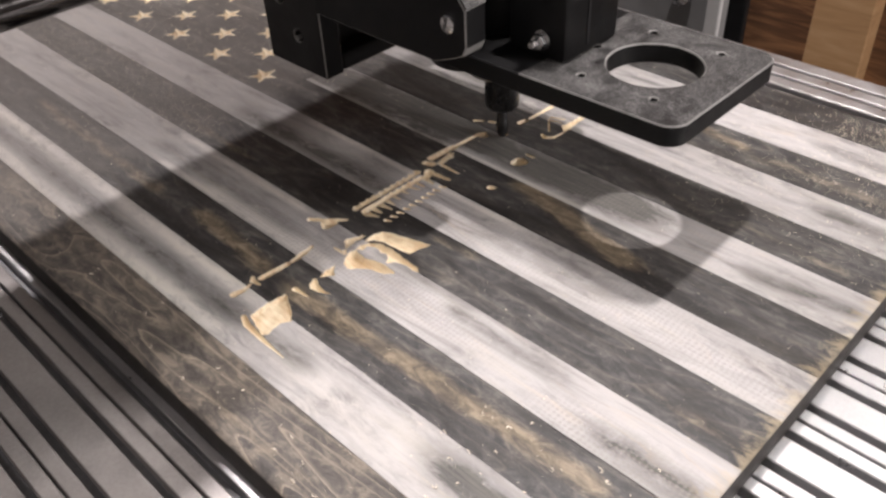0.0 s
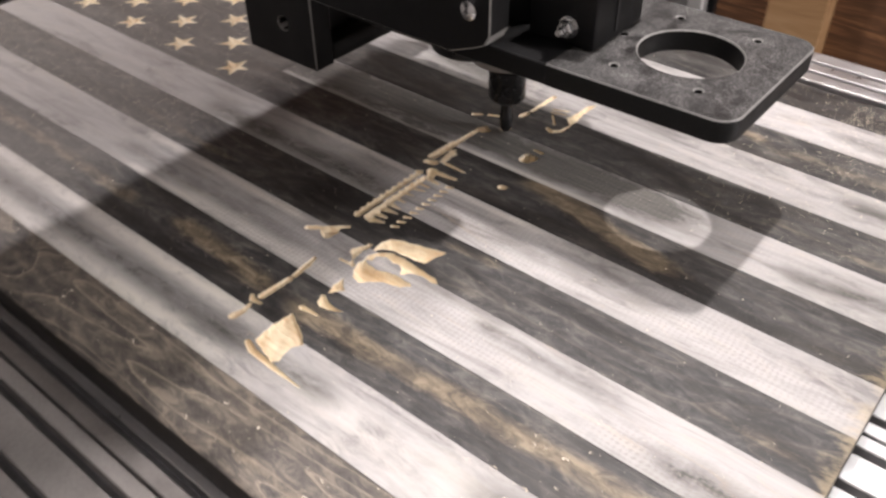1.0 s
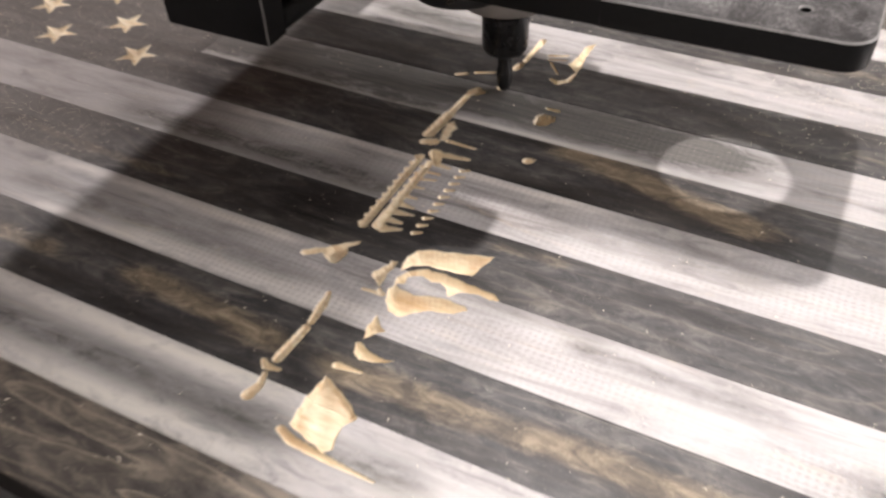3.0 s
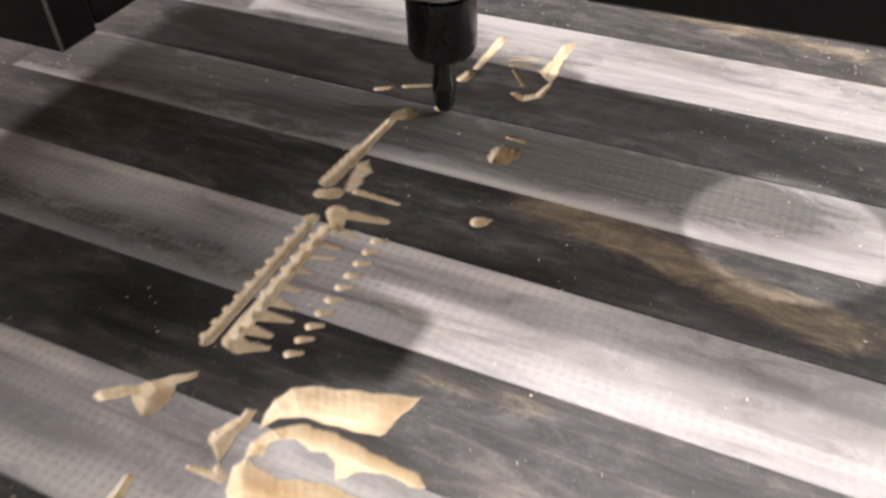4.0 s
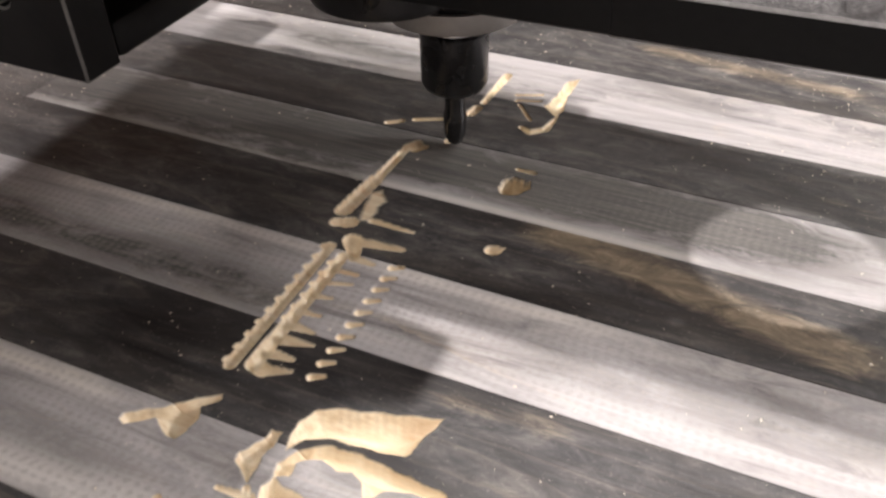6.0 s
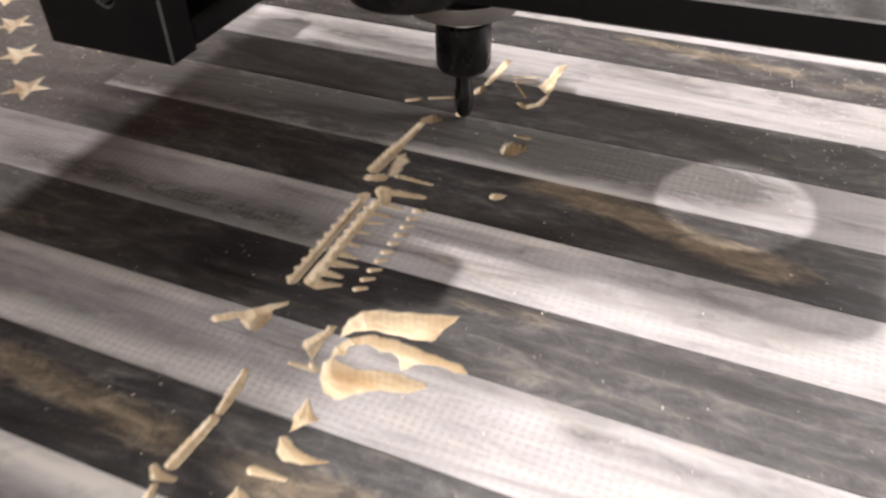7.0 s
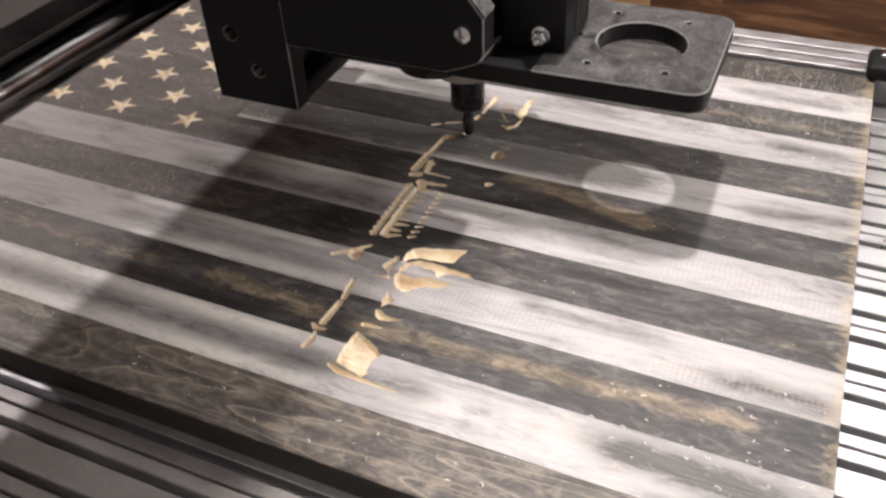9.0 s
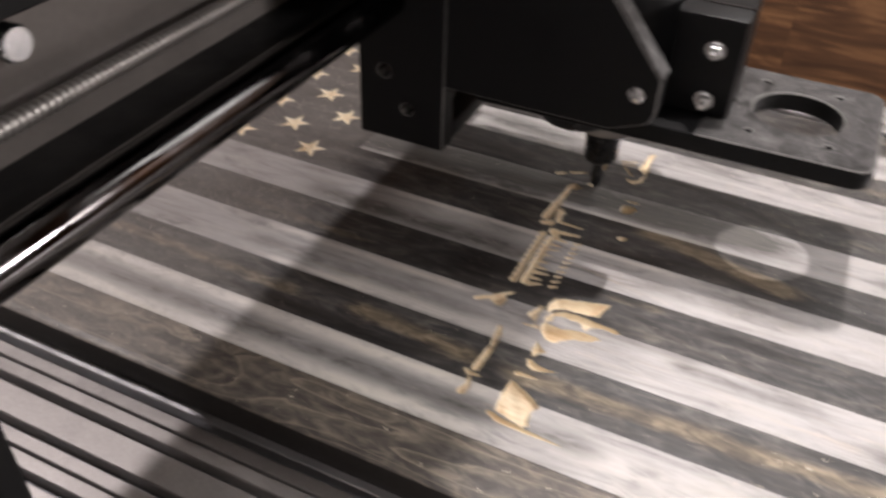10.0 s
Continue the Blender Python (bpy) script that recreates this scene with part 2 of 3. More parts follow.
def board_material(name, lo, mid, hi):
    m, nt, b = nodes_of(name)
    rings = grained(nt, (3, 8, 26), 6, 0.6, distort=2.5)
    fibre = grained(nt, (40, 300, 500), 4, 0.6, shift=4.0)
    col = ramp(nt, rings, (0.3, lo), (0.5, mid), (0.68, hi))
    col = mix(nt, maths(nt, "MULTIPLY", fibre, 0.4), col, lo)
    nt.links.new(col, b.inputs["Base Color"])
    b.inputs["Roughness"].default_value = 0.6
    bumped(nt, b, fibre, 0.2, 0.001)
    return m


PLY = board_material("dark_varnished_plywood", (0.06, 0.027, 0.013), (0.15, 0.07, 0.032), (0.36, 0.18, 0.08))
STUD = board_material("yellow_pine_stud", (0.3, 0.17, 0.08), (0.42, 0.25, 0.12), (0.5, 0.32, 0.17))

# ---- mesh helpers ----


def empty(name, label, category, at=(0, 0, 0), group="", kind=""):
    ob = new(name)
    ob.empty_display_size = 0.02
    ob.location = at
    return tagged(ob, label, category, group, kind)


def part(name, bm, material, parent=None, label="", smooth=False):
    me = bpy.data.meshes.new(name)
    bm.to_mesh(me)
    bm.free()
    me.materials.append(material)
    if smooth:
        for p in me.polygons:
            p.use_smooth = True
        me.set_sharp_from_angle(angle=radians(38))
    ob = new(name, me)
    if parent:
        ob.parent = parent
        ob.matrix_parent_inverse = Matrix.Translation(-parent.location)
    return tagged(ob, label)


def box(x0, x1, y0, y1, z0, z1, bevel=0.0008, segs=2):
    bm = bmesh.new()
    bmesh.ops.create_cube(bm, size=1)
    for v in bm.verts:
        v.co = ((x0 + x1) / 2 + v.co.x * (x1 - x0), (y0 + y1) / 2 + v.co.y * (y1 - y0), (z0 + z1) / 2 + v.co.z * (z1 - z0))
    if bevel:
        bmesh.ops.bevel(bm, geom=bm.edges[:], offset=bevel, segments=segs, affect="EDGES", profile=0.5)
    return bm


def lathe(profile, segs=48, at=(0, 0, 0), axis="z"):
    """Rings of (radius, height) round an axis through at, closed at both ends where the radius is 0."""
    bm = bmesh.new()
    rings = []
    for r, h in profile:
        ring = []
        for k in range(segs if r > 0 else 1):
            a = 2 * math.pi * k / segs
            p = (r * math.cos(a), r * math.sin(a), h)
            if axis == "y":
                p = (p[0], p[2], p[1])
            elif axis == "x":
                p = (p[2], p[0], p[1])
            ring.append(bm.verts.new((p[0] + at[0], p[1] + at[1], p[2] + at[2])))
        rings.append(ring)
    for a, b in zip(rings, rings[1:]):
        for k in range(segs):
            some = [a[k % len(a)], a[(k + 1) % len(a)], b[(k + 1) % len(b)], b[k % len(b)]]
            some = list(dict.fromkeys(some))
            if len(some) > 2:
                bm.faces.new(some)
    bmesh.ops.recalc_face_normals(bm, faces=bm.faces)
    return bm


def prism(outline, lo, hi, axis="z", bevel=0.0008, holes=()):
    """A plate: an outline (two coordinates) drawn out along an axis from lo to hi, with round holes (u, v, radius) bored through."""
    bm = bmesh.new()

    def put(u, v, h):
        return bm.verts.new({"z": (u, v, h), "y": (u, h, v), "x": (h, u, v)}[axis])

    loops = [list(outline)]
    for u, v, r in holes:
        n = 40 if r > 0.01 else 16
        loops.append([(u + r * math.cos(2 * math.pi * k / n), v + r * math.sin(2 * math.pi * k / n)) for k in range(n)])
    sheets = []
    for h in (lo, hi):
        rings = [[put(u, v, h) for u, v in loop] for loop in loops]
        edges = [bm.edges.new((ring[k - 1], ring[k])) for ring in rings for k in range(len(ring))]
        bmesh.ops.triangle_fill(bm, use_beauty=True, use_dissolve=False, edges=edges)
        sheets.append(rings)
    for a, b in zip(*sheets):
        for k in range(len(a)):
            bm.faces.new((a[k - 1], a[k], b[k], b[k - 1]))
    bmesh.ops.recalc_face_normals(bm, faces=bm.faces)
    if bevel:
        rim = [e for e in bm.edges if len(e.link_faces) == 2 and e.calc_face_angle(0) > 0.9]
        bmesh.ops.bevel(bm, geom=rim, offset=bevel, segments=1, affect="EDGES")
    return bm


# ---- the room ----
def wall(name, x0, x1, y0, y1, z0, z1, material, label, category):
    return tagged(part(name, box(x0, x1, y0, y1, z0, z1, 0), material), label, category, kind="structure")


FLOOR_Z = -0.92
wall("floor", -2.6, 2.2, -2.2, 1.35, FLOOR_Z - 0.1, FLOOR_Z, CONCRETE, "bare grey concrete workshop floor", "floor")
wall("ceiling", -2.6, 2.2, -2.2, 1.35, 2.25, 2.35, PLASTER, "plain painted workshop ceiling", "ceiling")
wall("wall_west", -2.7, -2.6, -2.2, 1.35, FLOOR_Z, 2.25, PLASTER, "plain painted workshop wall", "wall")
wall("wall_east", 2.2, 2.3, -2.2, 1.35, FLOOR_Z, 2.25, PLASTER, "plain painted workshop wall", "wall")
wall("wall_south", -2.6, 2.2, -2.3, -2.2, FLOOR_Z, 2.25, PLASTER, "plain painted workshop wall", "wall")
wall_n = empty("wall_north", "dark brown varnished plywood workshop wall", "wall", (0, 1.3, FLOOR_Z), kind="structure")
for x0, x1, z0, z1 in ((-2.6, -0.20, FLOOR_Z, 2.25), (0.95, 2.2, FLOOR_Z, 2.25), (-0.20, 0.95, FLOOR_Z, 0.85), (-0.20, 0.95, 1.75, 2.25)):
    part("panel", box(x0, x1, 1.25, 1.35, z0, z1, 0), PLY, wall_n)
# Invented opening, out of view: its glow is added for highlights on the aluminium.
window = empty("added_glow_panel", "unseen glowing panel added in the plywood wall", "window", (0.375, 1.3, 0.85), kind="structure")
part("pane", box(-0.19, 0.94, 1.315, 1.32, 0.86, 1.74, 0), GLOW_PANE, window, "glowing pane added for reflections")
for x0, x1, z0, z1 in ((-0.20, -0.16, 0.85, 1.75), (0.91, 0.95, 0.85, 1.75), (-0.16, 0.91, 0.85, 0.89), (-0.16, 0.91, 1.71, 1.75)):
    part("window_frame", box(x0, x1, 1.262, 1.312, z0, z1, 0.002), GREYPAINT, window)
tagged(part("stud", box(-0.414, -0.322, 1.21, 1.25, FLOOR_Z, 2.25, 0.003), STUD), "upright yellow pine stud against the plywood wall", "stud", kind="structure")

cabinet = empty("cabinet", "dull grey metal cabinet behind the machine", "cabinet", (-0.55, 0.78, FLOOR_Z))
part("body", box(-0.80, -0.305, 0.67, 0.69, FLOOR_Z, 0.01, 0.002), DARKPAINT, cabinet)
part("edge_trim", box(-0.316, -0.30, 0.662, 0.668, FLOOR_Z, 0.01, 0.002), GREYPAINT, cabinet, "white edge trim")
part("knob", lathe([(0, 0), (0.008, 0), (0.012, -0.006), (0.012, -0.012), (0.006, -0.018), (0, -0.018)], 20, (-0.345, 0.669, -0.02), "y"), STEEL, cabinet, "bright round knob", True)

# ---- the machine's bed ----
bed = empty("machine_bed", "dusty aluminium slotted machine bed", "machine bed", (-0.4, 0.2, FLOOR_Z))
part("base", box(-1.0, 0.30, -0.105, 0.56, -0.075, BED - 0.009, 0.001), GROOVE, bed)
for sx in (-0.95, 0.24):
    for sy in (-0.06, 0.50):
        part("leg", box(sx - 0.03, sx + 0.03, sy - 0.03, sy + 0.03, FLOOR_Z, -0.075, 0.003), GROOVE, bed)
GAP, PITCH = 0.0052, 0.0234


def slat_bm(y0, y1, top=BED):
    return box(-1.0, 0.30, y0, y1, top - 0.0095, top, 0.0006, 1)


k = -13
while 0.203 + PITCH * (k + 1) < 0.50:
    y0, y1 = 0.203 + PITCH * k + GAP / 2, 0.203 + PITCH * (k + 1) - GAP / 2
    # Near slats take the darker finish, with dust and gantry shade in its colour.
    finish = DUSTY_SHADED_ALU if y1 < 0.002 else ALU
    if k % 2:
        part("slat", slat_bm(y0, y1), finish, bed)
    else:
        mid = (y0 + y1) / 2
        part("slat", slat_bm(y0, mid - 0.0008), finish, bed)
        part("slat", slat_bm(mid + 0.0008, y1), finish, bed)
    k += 1

rail = empty("side_rail", "bright aluminium extrusion along the far side of the bed", "rail", (-0.4, 0.53, -0.075))
for y0, y1, top in ((0.503, 0.516, 0.0), (0.5195, 0.5325, 0.0), (0.536, 0.552, 0.0)):
    part("lip", box(-1.0, 0.30, y0, y1, BED - 0.0085, top, 0.0015), ALU, rail)
clip = empty("clamp_block", "black plastic hold-down clamp on the far rail", "clamp", (0.02, 0.50, 0))
part("body", box(-0.008, 0.05, 0.484, 0.520, 0.0008, 0.014, 0.004, 3), BLACK, clip, smooth=True)
part("screw", lathe([(0, 0.0195), (0.0035, 0.0195), (0.0045, 0.0185), (0.0045, 0.0135), (0, 0.0135)], 18, (0.004, 0.5, 0)), STEEL, clip, "steel screw head", True)

# ---- the flag: thirteen strips with stars and a carved emblem ----
# Cuts of the round-nosed tool: x, y of both ends and the radius there.
SPINE = [(-0.2903, 0.1708, -0.2903, 0.2292, 0.0022, 0.0021), (-0.2842, 0.1745, -0.2838, 0.2262, 0.0027, 0.0022)]
RIBS = [(-0.2838, 0.1738, -0.2800, 0.1727, 0.0030, 0.0028), (-0.2800, 0.1727, -0.2727, 0.1752, 0.0026, 0.0010), (-0.2820, 0.1792, -0.2748, 0.1794, 0.0024, 0.0012), (-0.2825, 0.1850, -0.2720, 0.1866, 0.0026, 0.0009),
        (-0.2830, 0.1915, -0.2746, 0.1911, 0.0024, 0.0009), (-0.2828, 0.1978, -0.2766, 0.1982, 0.0016, 0.0009), (-0.2822, 0.2056, -0.2772, 0.2065, 0.0014, 0.0009),
        (-0.2815, 0.2125, -0.2744, 0.2146, 0.0013, 0.0009), (-0.2820, 0.2190, -0.2750, 0.2193, 0.0014, 0.0010), (-0.2800, 0.2268, -0.2727, 0.2260, 0.0022, 0.0011),
        (-0.2848, 0.2345, -0.2815, 0.2295, 0.0037, 0.0026), (-0.2813, 0.2347, -0.2672, 0.2363, 0.0026, 0.0015)]
HILT = [(-0.2948, 0.2412, -0.2942, 0.2416, 0.0027, 0.0028), (-0.2915, 0.2424, -0.2902, 0.2430, 0.0032, 0.0031), (-0.2958, 0.2482, -0.2944, 0.2700, 0.0035, 0.0031), (-0.2942, 0.2700, -0.2928, 0.2935, 0.0024, 0.0019),
        (-0.2835, 0.2466, -0.2678, 0.2461, 0.0018, 0.0010), (-0.2932, 0.2946, -0.2905, 0.2985, 0.0020, 0.0022), (-0.2896, 0.2940, -0.2872, 0.2966, 0.0024, 0.0022),
        (-0.3082, 0.3076, -0.3034, 0.3108, 0.0016, 0.0015), (-0.2988, 0.3138, -0.2892, 0.3182, 0.0015, 0.0014), (-0.2795, 0.3046, -0.2772, 0.3070, 0.0021, 0.0020)]
TIPS = [(-0.2798, 0.3270, -0.2788, 0.3325, 0.0024, 0.0022), (-0.2780, 0.3370, -0.2769, 0.3632, 0.0016, 0.0021), (-0.2565, 0.3246, -0.2523, 0.3226, 0.0013, 0.0021),
        (-0.2523, 0.3226, -0.2474, 0.3266, 0.0022, 0.0019), (-0.2474, 0.3266, -0.2460, 0.3362, 0.0017, 0.0009), (-0.2536, 0.3446, -0.2460, 0.3378, 0.0006, 0.0008),
        (-0.2672, 0.3483, -0.2572, 0.3523, 0.0010, 0.0010), (-0.2656, 0.3442, -0.2563, 0.3469, 0.0010, 0.0010), (-0.2634, 0.3412, -0.2553, 0.3312, 0.0008, 0.0008)]
BLOTS = [(-0.2478, 0.2962, -0.2415, 0.2960, 0.0010, 0.0014), (-0.2394, 0.2478, -0.2384, 0.2484, 0.0026, 0.0025), (-0.2384, 0.2484, -0.2358, 0.2503, 0.0018, 0.0006)]
BITS = [(-0.2688, 0.1347, -0.2596, 0.1354, 0.0009, 0.0015), (-0.2620, 0.1372, -0.2606, 0.1352, 0.0012, 0.0012), (-0.2568, 0.0940, -0.2462, 0.0949, 0.0018, 0.0008)]
SWORD = [(-0.2808, 0.1262, -0.2794, 0.1182, 0.0012, 0.0024), (-0.2793, 0.1158, -0.2786, 0.1092, 0.0021, 0.0018), (-0.2788, 0.1052, -0.2800, 0.0868, 0.0021, 0.0025),
         (-0.2846, 0.0836, -0.2820, 0.0816, 0.0013, 0.0019), (-0.2820, 0.0816, -0.2764, 0.0822, 0.0019, 0.0012), (-0.2802, 0.0782, -0.2786, 0.0722, 0.0012, 0.0018), (-0.2786, 0.0722, -0.2800, 0.0668, 0.0018, 0.0028)]
CRESCENT = [(-0.2596, 0.0592, -0.2530, 0.0566, 0.0017, 0.0021), (-0.2530, 0.0566, -0.2345, 0.0552, 0.0020, 0.0015), (-0.2345, 0.0552, -0.2165, 0.0546, 0.0014, 0.0004)]
CUTS = SPINE + RIBS + HILT + TIPS + BLOTS + BITS + SWORD + CRESCENT
CUTS += [(-0.2661, 0.1757 + 0.00567 * j, -0.2630, 0.1773 + 0.00567 * j, 0.0015, 0.0010) for j in range(10)]
CUTS += [(-0.2925, 0.1722 + 0.0056 * j, -0.2916, 0.1727 + 0.0056 * j, 0.0014, 0.0016) for j in range(11)]
CUTS += [(-0.2862, 0.1936 + 0.0056 * j, -0.2852, 0.1941 + 0.0056 * j, 0.0013, 0.0015) for j in range(6)]
# Cleared areas: outline, depth and how far in from the outline the floor is reached.
CLOTH = [(-0.2577, 0.0882), (-0.2591, 0.0756), (-0.2579, 0.0624), (-0.2480, 0.0592), (-0.2392, 0.0572), (-0.2370, 0.0598), (-0.2392, 0.0690), (-0.2356, 0.0754), (-0.2427, 0.0809), (-0.2530, 0.0860)]
WING = [(-0.2590, 0.1505), (-0.2612, 0.1566), (-0.2608, 0.1613), (-0.2589, 0.1660), (-0.2550, 0.1685), (-0.2435, 0.1718), (-0.2250, 0.1771), (-0.2268, 0.1708), (-0.2283, 0.1670),
        (-0.2283, 0.1629), (-0.2300, 0.1613), (-0.2357, 0.1603), (-0.2432, 0.1595), (-0.2509, 0.1588), (-0.2566, 0.1559)]
LOW_WING = [(-0.2568, 0.1326), (-0.2589, 0.1391), (-0.2576, 0.1433), (-0.2540, 0.1418), (-0.2469, 0.1409), (-0.2354, 0.1446), (-0.2245, 0.1440), (-0.2220, 0.1423), (-0.2269, 0.1377),
            (-0.2361, 0.1354), (-0.2421, 0.1314), (-0.2451, 0.1281), (-0.2474, 0.1265), (-0.2522, 0.1281)]
UPPER_ARM = [(-0.2578, 0.1425), (-0.2589, 0.1474), (-0.2558, 0.1532), (-0.2495, 0.1573), (-0.2402, 0.1579), (-0.2248, 0.1564), (-0.2154, 0.1557), (-0.2122, 0.1529), (-0.2164, 0.1517), (-0.2232, 0.1526),
             (-0.2299, 0.1499), (-0.2332, 0.1457), (-0.2365, 0.1499), (-0.2402, 0.1521), (-0.2435, 0.1505), (-0.2488, 0.1525), (-0.2519, 0.1509), (-0.2544, 0.1484), (-0.2538, 0.1447)]
NECK = [(-0.2694, 0.1432), (-0.2701, 0.1460), (-0.2668, 0.1516), (-0.2662, 0.1556), (-0.2628, 0.1562), (-0.2629, 0.1508), (-0.2635, 0.1467), (-0.2628, 0.1419), (-0.2625, 0.1385), (-0.2659, 0.1408)]
BIRD = [(-0.3066, 0.1420), (-0.3064, 0.1443), (-0.3018, 0.1483), (-0.2974, 0.1508), (-0.2949, 0.1535), (-0.2888, 0.1586), (-0.2853, 0.1611), (-0.2844, 0.1590), (-0.2881, 0.1546), (-0.2866, 0.1507),
        (-0.2867, 0.1463), (-0.2882, 0.1427), (-0.2906, 0.1422), (-0.2943, 0.1446), (-0.2971, 0.1462), (-0.3008, 0.1437), (-0.3037, 0.1414)]
FIN = [(-0.2556, 0.1248), (-0.2562, 0.1170), (-0.2542, 0.1103), (-0.2499, 0.1155), (-0.2474, 0.1176), (-0.2518, 0.1200)]
CLAW = [(-0.2562, 0.1078), (-0.2540, 0.1022), (-0.2500, 0.1003), (-0.2444, 0.1010), (-0.2362, 0.1054), (-0.2440, 0.1047), (-0.2505, 0.1066), (-0.2538, 0.1088)]
FRINGE = [(-0.2925, 0.2615), (-0.2885, 0.2657), (-0.2868, 0.2622), (-0.2829, 0.2588), (-0.2848, 0.2548), (-0.2832, 0.2513), (-0.2845, 0.2452), (-0.2880, 0.2440), (-0.2900, 0.2490)]
CUP = [(-0.2531, 0.3446), (-0.2512, 0.3560), (-0.2510, 0.3680), (-0.2462, 0.3726), (-0.2467, 0.3543), (-0.2450, 0.3440), (-0.2459, 0.3380)]
PIT = [(-0.2507, 0.2826), (-0.2502, 0.2884), (-0.2478, 0.2912), (-0.2446, 0.2904), (-0.2405, 0.2906), (-0.2396, 0.2860), (-0.2420, 0.2806), (-0.2452, 0.2792), (-0.2484, 0.2796)]
AREAS = [(WING, 0.0056, 0.0060), (LOW_WING, 0.0060, 0.0060), (UPPER_ARM, 0.0038, 0.0028), (NECK, 0.0034, 0.0026), (BIRD, 0.0036, 0.0026), (FIN, 0.0036, 0.0026),
         (CLAW, 0.0032, 0.0022), (FRINGE, 0.0005, 0.0024), (CUP, 0.0036, 0.0020), (PIT, 0.0140, 0.0013)]
STAR_R, STAR_X, STAR_Y = 0.0149, 0.0667, 0.02855


def polygon_inset(x, y, pts):
    """Distance to the outline of a polygon, negative outside it."""
    dist = np.full(x.shape, 1.0)
    inside = np.zeros(x.shape, bool)
    for (ax, ay), (bx, by) in zip(pts, pts[1:] + pts[:1]):
        ex, ey = bx - ax, by - ay
        u = np.clip(((x - ax) * ex + (y - ay) * ey) / (ex * ex + ey * ey), 0, 1)
        dist = np.minimum(dist, np.hypot(x - ax - u * ex, y - ay - u * ey))
        if ey:
            cross = (ay > y) != (by > y)
            inside ^= cross & (x < ex * (y - ay) / ey + ax)
    return np.where(inside, dist, -dist)


def cut_depth(x, y):
    """How deep the cutter went at each place."""
    deep = np.zeros(x.shape)
    near = (x > -0.33) & (x < -0.19)
    if near.any():
        u, v = x[near], y[near]
        d = np.zeros(u.shape)
        for ax, ay, bx, by, ra, rb in CUTS:
            ex, ey = bx - ax, by - ay
            s = np.clip(((u - ax) * ex + (v - ay) * ey) / (ex * ex + ey * ey), 0, 1)
            r = ra + (rb - ra) * s
            q = np.hypot(u - ax - s * ex, v - ay - s * ey) / r
            d = np.maximum(d, np.minimum(1.4 * r, 0.0056) * np.clip(1 - q * q, 0, 1) ** 0.7)
        # the cutter's chatter leaves no outline quite straight
        ju = u + 0.00020 * np.sin(v * 900 + u * 500) + 0.00006 * np.sin(v * 2600 - u * 1300)
        jv = v + 0.00020 * np.sin(u * 760 - v * 400) + 0.00006 * np.sin(u * 2300 + v * 1100)
        i = polygon_inset(ju, jv, CLOTH)
        d = np.maximum(d, 0.0034 * np.clip(i / 0.0016, 0, 1) * (1 + 0.10 * np.sin(u * 520 + v * 260) + 12 * (u + 0.2475)))
        for outline, depth, slope in AREAS:
            i = polygon_inset(ju, jv, outline)
            d = np.maximum(d, depth * np.sin(np.clip(i / slope, 0, 1) * 1.5708))
        deep[near] = d
    far = (x < -0.47) & (y > 6 * W)
    if far.any():
        u, v = x[far], y[far]
        row = np.round((v - 0.248) / STAR_Y).clip(0, 8)
        shift = -0.498 - np.where(row % 2 == 1, STAR_X / 2, 0)
        col = np.round((shift - u) / STAR_X).clip(0, 5 - row % 2)
        cx, cy = shift - STAR_X * col, 0.248 + STAR_Y * row
        star = []
        for k in range(10):
            r, a = (STAR_R, 0.40 * STAR_R)[k % 2], math.pi * k / 5 + math.pi / 2
            star.append((r * math.cos(a), r * math.sin(a)))
        deep[far] = np.clip(polygon_inset(u - cx, v - cy, star) * 0.75, 0, 0.0028)
    return deep


# Worn-through stain, and dark smears with some painted shade: a line from end to end, its half width and its strength.
TAN = [(-0.215, 0.263, -0.130, 0.243, 0.0080, 1.35), (-0.36, 0.100, -0.29, 0.094, 0.007, 1.15), (-0.25, 0.093, -0.05, 0.100, 0.0075, 1.05), (-0.60, 0.100, -0.42, 0.095, 0.006, 0.8),
       (-0.50, 0.166, -0.40, 0.162, 0.004, 0.6), (-0.225, 0.184, -0.20, 0.184, 0.004, 0.5), (-0.06, 0.163, -0.02, 0.163, 0.004, 0.5), (-0.22, 0.412, -0.14, 0.402, 0.006, 0.8),
       (-0.60, 0.026, -0.45, 0.026, 0.004, 0.5), (-0.22, 0.012, -0.12, 0.010, 0.007, 0.5), (-0.14, 0.320, -0.03, 0.316, 0.006, 0.4), (-0.12, 0.398, -0.02, 0.396, 0.008, 0.5)]
